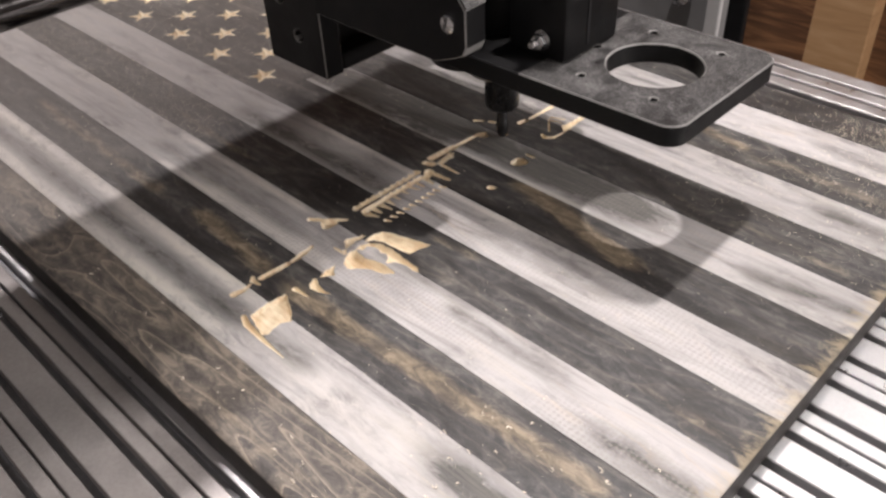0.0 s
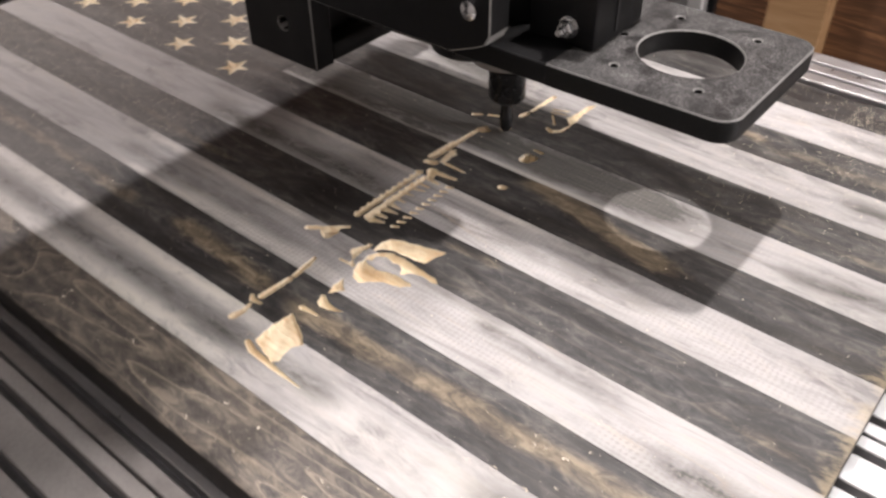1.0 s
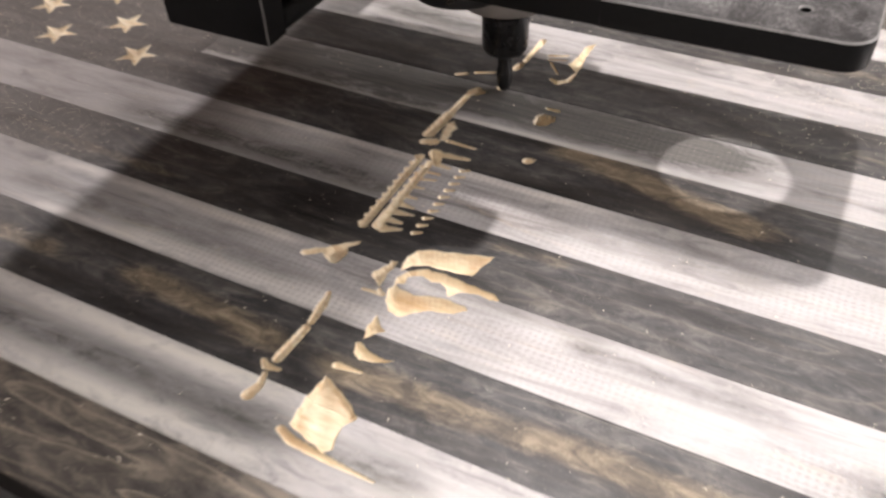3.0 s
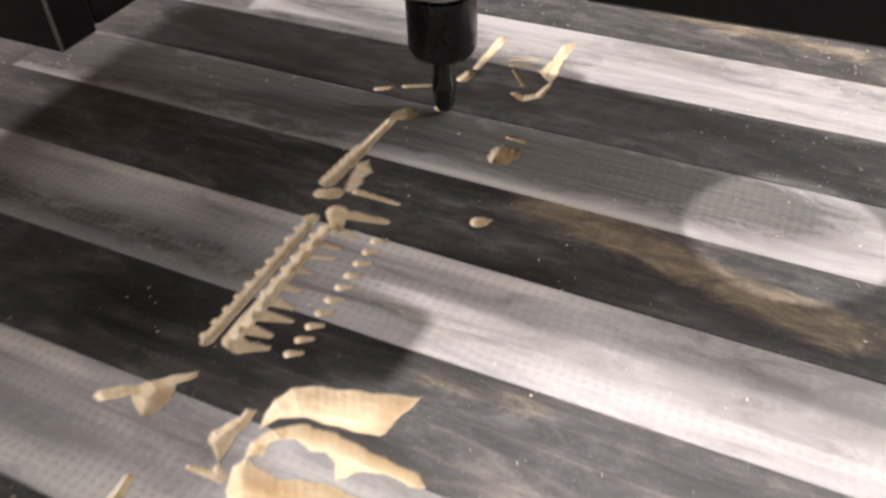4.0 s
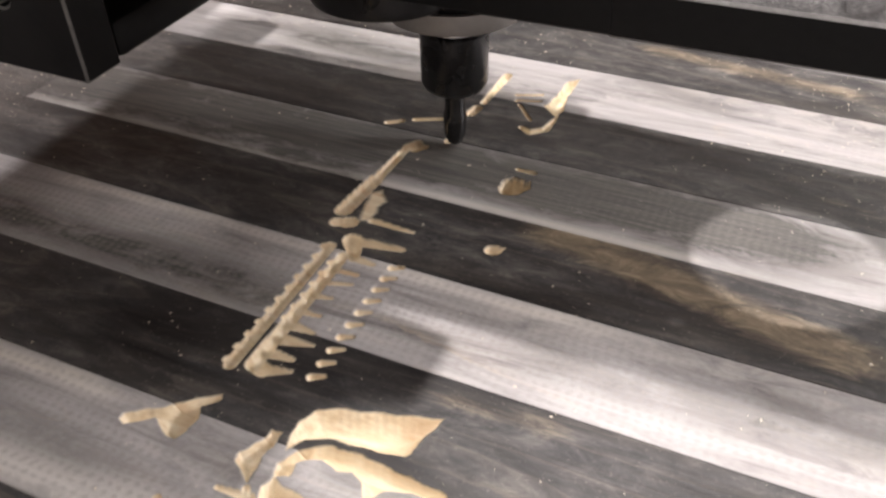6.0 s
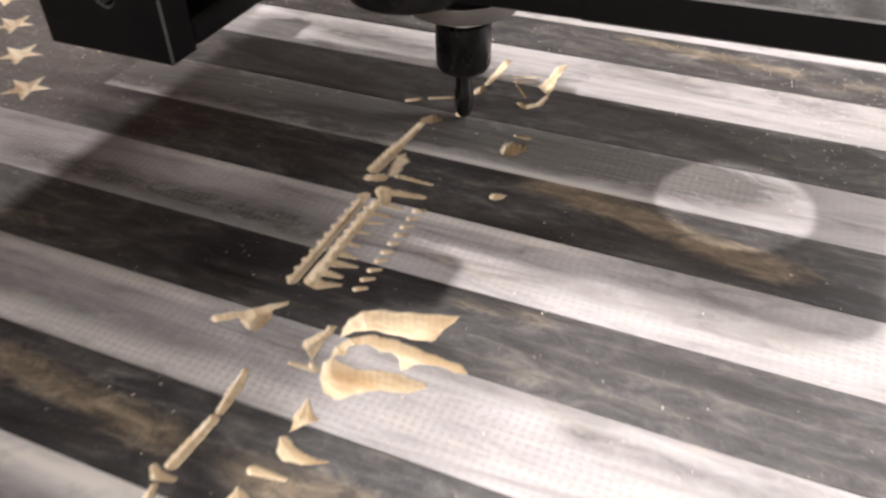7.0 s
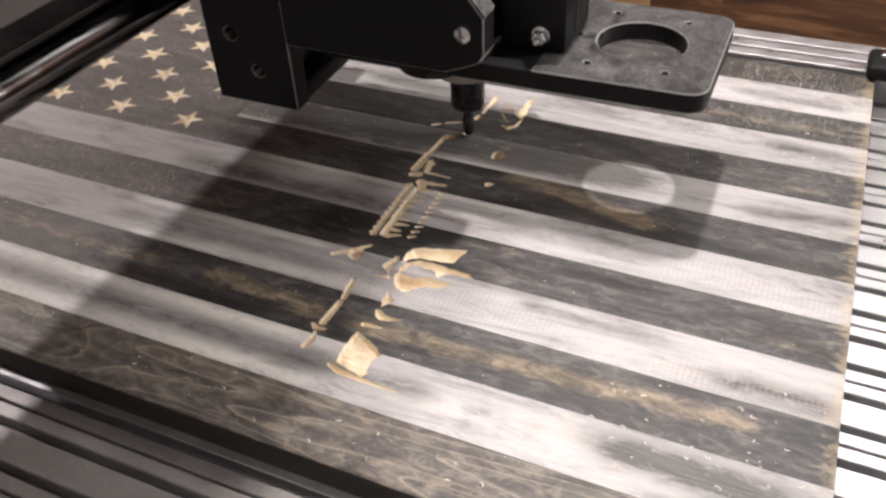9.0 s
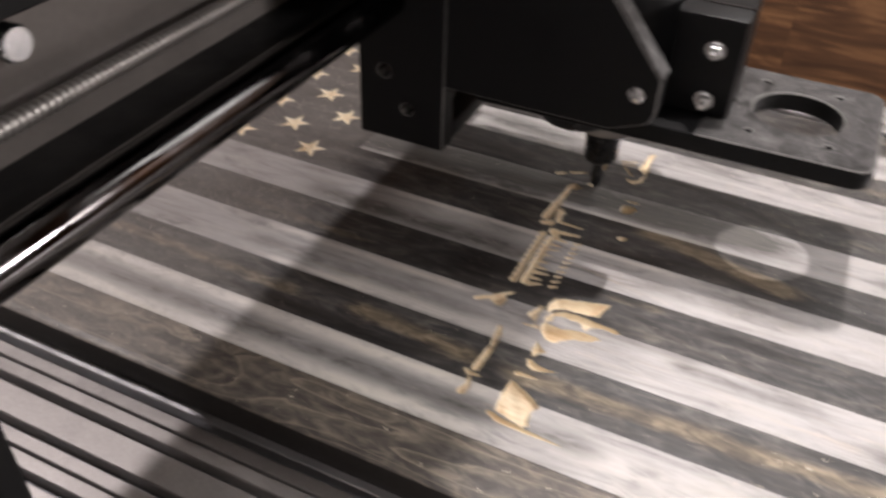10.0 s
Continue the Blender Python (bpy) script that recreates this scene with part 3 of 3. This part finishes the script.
# Strokes near y 0.29 also paint the tool plate's shade beside the bright spot.
GRIME_SHADE = [(-0.62, 0.055, -0.28, 0.057, 0.0062, 0.70), (-0.28, 0.057, -0.21, 0.060, 0.0065, 0.75), (-0.090, 0.062, -0.03, 0.060, 0.010, 1.25), (-0.46, 0.130, -0.31, 0.130, 0.007, 0.55), (-0.050, 0.126, -0.012, 0.124, 0.008, 0.85),
         (-0.17, 0.143, -0.10, 0.141, 0.005, 0.6), (-0.45, 0.201, -0.30, 0.201, 0.0085, 0.95), (-0.060, 0.281, -0.01, 0.287, 0.006, 0.95), (-0.46, 0.291, -0.17, 0.290, 0.015, 2.3), (-0.46, 0.276, -0.31, 0.276, 0.010, 1.0), (-0.19, 0.292, -0.14, 0.294, 0.010, 0.8),
         (-0.22, 0.380, -0.19, 0.370, 0.006, 0.5), (-0.055, 0.366, -0.03, 0.364, 0.007, 1.0), (-0.09, 0.438, -0.03, 0.434, 0.006, 0.7), (-0.37, 0.365, -0.33, 0.360, 0.012, 0.9), (-0.20, 0.207, -0.12, 0.211, 0.007, 0.55), (-0.24, 0.150, -0.17, 0.150, 0.004, 0.5)]
FRESH = [(-0.62, 0.0420, -0.27, 0.0425, 0.0058, 1.0), (-0.62, 0.0710, -0.27, 0.0715, 0.0055, 1.0), (-0.38, 0.1210, -0.27, 0.1210, 0.0055, 0.6), (-0.21, 0.053, -0.11, 0.053, 0.0130, 0.22), (-0.46, 0.1480, -0.32, 0.1480, 0.0035, 0.7), (-0.40, 0.2255, -0.20, 0.2255, 0.0030, 0.7),
         (-0.46, 0.2690, -0.18, 0.2690, 0.0022, 0.8), (-0.44, 0.1175, -0.28, 0.1175, 0.0030, 0.6)]
# Stretches that still show the marks of the saw.
SAWN = [(-0.46, 0.210, -0.09, 0.210, 0.020, 1.0), (-0.34, 0.133, -0.18, 0.133, 0.020, 1.0), (-0.07, 0.122, -0.015, 0.122, 0.012, 1.3), (-0.19, 0.286, -0.03, 0.286, 0.018, 0.45), (-0.06, 0.205, -0.015, 0.205, 0.014, 1.1), (-0.12, 0.360, -0.02, 0.362, 0.016, 0.4)]
flag = empty("wooden_flag", "partly carved wooden flag striped in black stain and whitewash", "flag", (-0.45, DEEP / 2, BED))


def plank_mesh(k):
    gap = 0.00004
    y0, y1 = k * W + gap, (k + 1) * W - gap
    carved, starred = 1 <= k <= 9, k >= 6
    xs = [-LONG, -LONG + 0.0006]
    x = -LONG + 0.006
    while x < -0.002:
        xs.append(x)
        fine = (carved and -0.316 < x < -0.206) or (starred and -0.74 < x < -0.482)
        x += (0.0003 if x > -0.4 else 0.0009) if fine else 0.004
    xs += [-0.0006, 0.0]
    step = 0.0003 if carved else (0.0009 if starred else 0.0035)
    n = round((y1 - y0) / step)
    ys = [y0, y0 + 0.0005] + [y0 + (y1 - y0) * j / n for j in range(2, n - 1)] + [y1 - 0.0005, y1]
    xs, ys = np.array(xs), np.array(ys)
    gx, gy = np.meshgrid(xs, ys, indexing="ij")
    depth = cut_depth(gx, gy)
    wave = np.array([noise.noise((float(q) * 9, k * 3.7, 0.0)) for q in xs])[:, None]
    z = -depth + 0.00012 * wave + (0.00012 * math.sin(k * 2.4))
    z[0, :] -= 0.0006
    z[-1, :] -= 0.0006
    z[:, 0] -= 0.0006 if k == 0 else 0.0001
    z[:, -1] -= 0.0006 if k == 12 else 0.0001
    # skirt down to the bed
    gx, gy, z, depth = (np.pad(a, 1, mode="edge") for a in (gx, gy, z, depth))
    z[0, :] = z[-1, :] = z[:, 0] = z[:, -1] = BED
    nx, ny = gx.shape
    verts = np.stack([gx, gy, z], -1).reshape(-1, 3)
    at = np.arange(nx * ny).reshape(nx, ny)
    faces = np.stack([at[:-1, :-1], at[1:, :-1], at[1:, 1:], at[:-1, 1:]], -1).reshape(-1, 4)
    me = bpy.data.meshes.new("plank")
    me.vertices.add(len(verts))
    me.vertices.foreach_set("co", verts.ravel())
    me.loops.add(faces.size)
    me.loops.foreach_set("vertex_index", faces.ravel())
    me.polygons.add(len(faces))
    me.polygons.foreach_set("loop_start", np.arange(0, faces.size, 4))
    me.polygons.foreach_set("use_smooth", np.ones(len(faces), bool))
    side = np.zeros((nx - 1, ny - 1), np.int32)
    side[0, :] = side[-1, :] = 1
    if k == 0:
        side[:, 0] = 1
    if k == 12:
        side[:, -1] = 1
    me.polygons.foreach_set("material_index", side.ravel())
    me.update(calc_edges=True)
    cut = me.attributes.new("cut", "FLOAT", "POINT")
    cut.data.foreach_set("value", np.clip((depth.ravel() - 0.00006) / 0.0004, 0, 1))
    for key, strokes in (("tan", TAN), ("grime_shade", GRIME_SHADE), ("sawn", SAWN), ("fresh", FRESH)):
        amount = np.zeros(gx.shape)
        for ax, ay, bx, by, wide, much in strokes:
            if not (k * W - 0.004 < (ay + by) / 2 < (k + 1) * W + 0.004):
                continue
            ex, ey = bx - ax, by - ay
            q = np.clip(((gx - ax) * ex + (gy - ay) * ey) / (ex * ex + ey * ey), 0, 1)
            off = np.hypot((gx - ax - q * ex) * 0.45, gy - ay - q * ey)
            amount = np.maximum(amount, much * np.exp(-((off / wide) ** 2)))
        at = me.attributes.new(key, "FLOAT", "POINT")
        at.data.foreach_set("value", amount.ravel())
    me.validate()
    return me


for k in range(13):
    me = plank_mesh(k)
    me.materials.append(RINGED if k == 0 else DARK if k % 2 == 0 else (WHITE_CANTON if k > 6 else WHITE))
    me.materials.append(SIDE)
    ob = new("plank", me)
    ob.parent = flag
    ob.matrix_parent_inverse = Matrix.Translation(-flag.location)

# ---- the gantry ----
gantry = empty("gantry", "dark machine gantry with polished shafts and a lead screw", "gantry", (-0.46, 0.25, FLOOR_Z))
part("beam", box(-0.52, -0.452, -0.13, 0.86, 0.145, 0.300, 0.002), PANEL, gantry, "grey-brown metal beam")
for x, z, r in ((-0.409, 0.152, 0.0125), (-0.409, 0.262, 0.0125)):
    part("shaft", lathe([(0, -0.13), (r, -0.13), (r, 0.86), (0, 0.86)], 40, (x, 0, z), "y"), SHAFT, gantry, "polished round guide shaft", True)
    part("shaft_support", box(-0.452, x - 0.006, -0.13, 0.86, z - 0.006, z + 0.006, 0.001), BLACK, gantry)
thread = []
y = -0.1295
while y < 0.85:
    thread += [(0.0032, y), (0.0046, y + 0.0007), (0.0046, y + 0.0017), (0.0032, y + 0.0024)]
    y += 0.0038
part("lead_screw", lathe([(0, -0.13)] + thread + [(0, 0.851)], 18, (-0.436, 0, 0.184), "y"), RINGGREY, gantry, "bright threaded lead screw", True)
for y0, y1 in ((-0.142, -0.13), (0.86, 0.872)):
    part("end_plate", box(-0.54, -0.365, y0, y1, -0.30, 0.33, 0.002), BLACK, gantry)
part("upper_strip", box(-0.4518, -0.4445, -0.129, 0.859, 0.219, 0.238, 0.0015), BLACK, gantry, "black plastic strip")
part("pulley", lathe([(0, 0.006), (0.0070, 0.006), (0.0082, 0.0045), (0.0082, -0.004), (0, -0.004)], 30, (-0.4478, -0.025, 0.2095), "x"), STEEL, gantry, "round steel pulley", True)

# ---- the router carriage ----
def rubbed(ob):
    """Pale rubbed edges: the bevelled faces, which face along no axis."""
    ob.data.materials.append(SCUFF)
    for p in ob.data.polygons:
        if max(abs(c) for c in p.normal) < 0.95:
            p.material_index = len(ob.data.materials) - 1
    return ob



def right_rounded(x0, x1, y0, y1, r, n=8):
    """Outline with square corners at x0 and round ones at x1."""
    pts = [(x0, y0)]
    y0 += 0.0021
    for cy, a0 in ((y0 + r, -math.pi / 2), (y1 - r, 0.0)):
        pts += [(x1 - r + r * math.cos(a0 + math.pi / 2 * j / n), cy + r * math.sin(a0 + math.pi / 2 * j / n)) for j in range(n + 1)]
    return pts + [(x0, y1)]


carriage = empty("router_carriage", "black router carriage with a drilled dusty tool plate", "router", (-0.27, 0.28, 0.021))
SX, SY = -0.2730, 0.2880
holes = [(-0.150, 0.281, 0.0280), (-0.128, 0.246, 0.0022), (-0.175, 0.244, 0.0022), (-0.190, 0.280, 0.0022), (-0.175, 0.318, 0.0022), (-0.128, 0.317, 0.0022)]
tool = part("tool_plate", prism(right_rounded(-0.204, -0.100, 0.2224, 0.335, 0.012), 0.0945, 0.1075, holes=holes), DUSTY, carriage, "dusty black plate with a large round hole", True)
tool.data.materials.append(BLACK)
tool.data.materials.append(SCUFF)
for p in tool.data.polygons:
    p.material_index = 1 if abs(p.normal.z) < 0.3 else (2 if p.normal.z < 0.9 else 0)
part("mount_plate", prism([(-0.348, 0.2195), (-0.2000, 0.2227), (-0.2000, 0.3347), (-0.348, 0.335)], 0.0948, 0.1072, holes=[(SX, SY, 0.0335)]), BLACK, carriage, smooth=True)
rubbed(part("front_plate", prism([(-0.429, 0.057), (-0.3645, 0.057), (-0.3645, 0.40), (-0.429, 0.40)], 0.205, 0.221, axis="y", holes=[(-0.392, 0.083, 0.0045), (-0.409, 0.108, 0.005)]), BLACK, carriage))
part("bottom_flange", box(-0.425, -0.3650, 0.2215, 0.287, 0.0575, 0.071, 0.003), BLACK, carriage, smooth=True)
part("back_plate", box(-0.392, -0.380, 0.2225, 0.36, 0.0715, 0.40, 0.001), BLACK, carriage)
for y0, y1 in ((0.203, 0.220), (0.329, 0.345)):
    g = part("gusset", prism([(-0.3640, 0.1072), (-0.252, 0.1072), (-0.236, 0.1135), (-0.229, 0.117), (-0.226, 0.123), (-0.226, 0.145), (-0.285, 0.218), (-0.285, 0.40), (-0.3640, 0.40)], y0, y1, axis="y", bevel=0.0008), BLACK, carriage)
    rubbed(g)
part("gusset_edge", prism([(-0.2265, 0.1452), (-0.2252, 0.1462), (-0.2838, 0.2190), (-0.2848, 0.2182)], 0.2035, 0.2195, axis="y", bevel=0), DUSTY, carriage, "dust-rubbed slanting edge")


# Block above the view, added only to throw the carriage's wide shadow.
part("drive_housing", box(-0.419, -0.224, 0.2035, 0.346, 0.4005, 0.62, 0.004), BLACK, carriage)


def screw_bm(x, y, z, r=0.0055):
    """A pan-head screw that faces the near side, with a cross recess."""
    bm = lathe([(0, 0.004), (r, 0.004), (r, 0.0), (r * 0.92, -0.0016), (r * 0.6, -0.0028), (r * 0.25, -0.0032), (r * 0.2, -0.001), (0, -0.001)], 24, (x, y, z), "y")
    return bm


part("screw", screw_bm(-0.2385, 0.2022, 0.1345), STEEL, carriage, "bright cross-head screw", True)
part("screw", screw_bm(-0.352, 0.2022, 0.180), STEEL, carriage, "bright cross-head screw", True)


def nut_bm(x, y, z):
    bm = lathe([(0, 0.0), (0.0046, 0.0), (0.0049, -0.0008), (0.0049, -0.0045), (0.0042, -0.0055), (0.0026, -0.0055), (0.0025, -0.0095), (0.0019, -0.0103), (0, -0.0103)], 6, (x, y, z), "y")
    return bm


clamp = part("clamp", box(-0.232, -0.190, 0.247, 0.300, 0.1077, 0.172, 0.0025), BLACK, carriage, "black split clamp with two bolts", True)
part("clamp_gap", box(-0.2235, -0.1895, 0.268, 0.2705, 0.113, 0.1725, 0), DARKSTEEL, clamp)
for z in (0.119, 0.152):
    part("washer", lathe([(0, 0), (0.0060, 0), (0.0060, -0.0012), (0, -0.0012)], 24, (-0.2055, 0.2469, z), "y"), STEEL, clamp)
    part("nut", nut_bm(-0.2055, 0.2456, z), STEEL, clamp, "bright hexagon nut on a bolt end")
part("collar", lathe([(0.034, 0.107), (0.0425, 0.107), (0.0425, 0.170), (0.040, 0.174), (0.034, 0.174)], 64, (SX, SY, 0)), BLACK, carriage, smooth=True)
part("router_body", lathe([(0, 0.079), (0.0315, 0.079), (0.033, 0.081), (0.033, 0.176), (0.034, 0.178), (0.034, 0.196), (0.030, 0.200), (0.030, 0.42), (0, 0.42)], 64, (SX, SY, 0)), DARKSTEEL, carriage, smooth=True)
part("silver_band", lathe([(0.0342, 0.1785), (0.0352, 0.1785), (0.0352, 0.194), (0.0342, 0.194)], 64, (SX, SY, 0)), STEEL, carriage, "bright steel band", True)
part("orange_band", lathe([(0.0302, 0.202), (0.031, 0.202), (0.031, 0.210), (0.0302, 0.210)], 64, (SX, SY, 0)), COPPER, carriage, "orange band", True)
part("nose", lathe([(0, 0.0640), (0.0225, 0.0640), (0.0250, 0.0650), (0.0258, 0.0670), (0.0258, 0.0722), (0, 0.0722)], 64, (SX, SY, 0)), RINGGREY, carriage, "grey cast metal nose ring", True)
part("neck", lathe([(0, 0.0724), (0.024, 0.0724), (0.026, 0.075), (0.031, 0.0788), (0, 0.0788)], 64, (SX, SY, 0)), DARKSTEEL, carriage, smooth=True)
part("bearing_cover", lathe([(0, 0.0725), (0.020, 0.0725), (0.0255, 0.074), (0.0270, 0.077), (0.0270, 0.0943), (0, 0.0943)], 64, (-0.291, 0.272, 0)), DARKSTEEL, carriage, "dark round bearing cover", True)
part("collet_nut", lathe([(0, 0.0338), (0.0098, 0.0338), (0.0112, 0.0345), (0.0124, 0.0369), (0.0125, 0.0568), (0.0108, 0.0576), (0.0108, 0.0638), (0, 0.0638)], 48, (SX, SY, 0)), DARKSTEEL, carriage, "blackened collet nut", True)
part("collet_rim", lathe([(0.0109, 0.0580), (0.0118, 0.0580), (0.0126, 0.0586), (0.0126, 0.0605), (0.0118, 0.0612), (0.0109, 0.0612)], 48, (SX, SY, 0)), STEEL, carriage, "bright rim above the collet nut", True)
part("cutter", lathe([(0, 0.0085), (0.0014, 0.0087), (0.0030, 0.0100), (0.0040, 0.0130), (0.0045, 0.0190), (0.0045, 0.0215), (0.0038, 0.0240), (0.0038, 0.0336), (0, 0.0336)], 28, (SX, SY, 0)), CUTSTEEL, carriage, "round-nosed steel cutter", True)
carriage.location += Vector((-0.003, 0.014, -0.0075))

# ---- sawdust and shavings ----
def litter(name, count, regions, lo, hi, label, seed=7):
    rnd = random.Random(seed)
    verts, faces = [], []
    for _ in range(count):
        x0, x1, y0, y1, power = rnd.choice(regions)
        x, y = x0 + (x1 - x0) * rnd.random(), y0 + (y1 - y0) * rnd.random() ** power
        s = lo * (hi / lo) ** (rnd.random() ** 2.2)
        a = rnd.random() * math.pi
        c, sn, n = math.cos(a) * s, math.sin(a) * s, len(verts)
        z = 0.0003
        verts += [(x - c, y - sn, z), (x + c, y + sn, z), (x - 0.4 * sn, y + 0.4 * c, z + 0.5 * s), (x + 0.4 * sn, y - 0.4 * c, z + 0.15 * s)]
        faces += [(n, n + 3, n + 2), (n + 3, n + 1, n + 2), (n, n + 2, n + 1), (n, n + 1, n + 3)]
    me = bpy.data.meshes.new(name)
    me.from_pydata(verts, [], faces)
    me.materials.append(SAWDUST)
    return tagged(new(name, me), label, "sawdust", kind="stuff")


litter("sawdust", 9000, [(-0.80, -0.45, 0.13, 0.49, 1), (-0.80, -0.44, 0.23, 0.49, 1), (-0.80, -0.45, 0.15, 0.19, 1), (-0.16, -0.004, 0.30, 0.49, 0.8), (-0.10, -0.004, 0.385, 0.49, 1), (-0.10, -0.004, 0.458, 0.49, 1), (-0.46, -0.25, 0.37, 0.49, 1), (-0.80, -0.47, 0.13, 0.49, 1), (-0.60, -0.02, 0.002, 0.30, 1)],
       0.00022, 0.00075, "fine pale sawdust lying on the flag")
litter("sawdust", 4200, [(-0.86, -0.46, 0.23, 0.493, 1)] * 5 + [(-0.82, -0.44, 0.152, 0.192, 1), (-0.20, -0.004, 0.30, 0.493, 0.7), (-0.12, -0.004, 0.33, 0.493, 0.8)],
       0.00030, 0.0008, "coarser pale sawdust strewn over the starred corner", 11)


def curls(name, count, regions, label):
    """Loose curled shavings: short arcs of thin strip, standing a little off the boards."""
    rnd = random.Random(23)
    verts, faces = [], []
    for _ in range(count):
        x0, x1, y0, y1 = rnd.choice(regions)
        x, y, a = x0 + (x1 - x0) * rnd.random(), y0 + (y1 - y0) * rnd.random(), rnd.random() * 2 * math.pi
        r, w, sweep = 0.0004 + 0.0006 * rnd.random(), 0.00025 + 0.0002 * rnd.random(), 1.6 + 2.4 * rnd.random()
        n, steps = len(verts), 7
        for j in range(steps):
            b = a + sweep * j / (steps - 1)
            lift = 0.0003 + 0.0007 * j / (steps - 1)
            for side, dz in ((r - w / 2, 0.0), (r + w / 2, 0.0002)):
                for thick in (0.0, 0.00012):
                    verts.append((x + side * math.cos(b) * 1.5, y + side * math.sin(b), lift + dz + thick))
        for j in range(steps - 1):
            p, q = n + 4 * j, n + 4 * j + 4
            faces += [(p, q, q + 2, p + 2), (p + 1, p + 3, q + 3, q + 1), (p, p + 1, q + 1, q), (p + 2, q + 2, q + 3, p + 3)]
    me = bpy.data.meshes.new(name)
    me.from_pydata(verts, [], faces)
    me.materials.append(SAWDUST)
    return tagged(new(name, me), label, "shavings", kind="stuff")


curls("wood_shavings", 60, [(-0.14, -0.005, 0.03, 0.13), (-0.13, -0.01, 0.05, 0.11), (-0.40, -0.05, 0.003, 0.036), (-0.10, -0.005, 0.33, 0.49)],
      "small pale curled wood shavings lying on the flag")
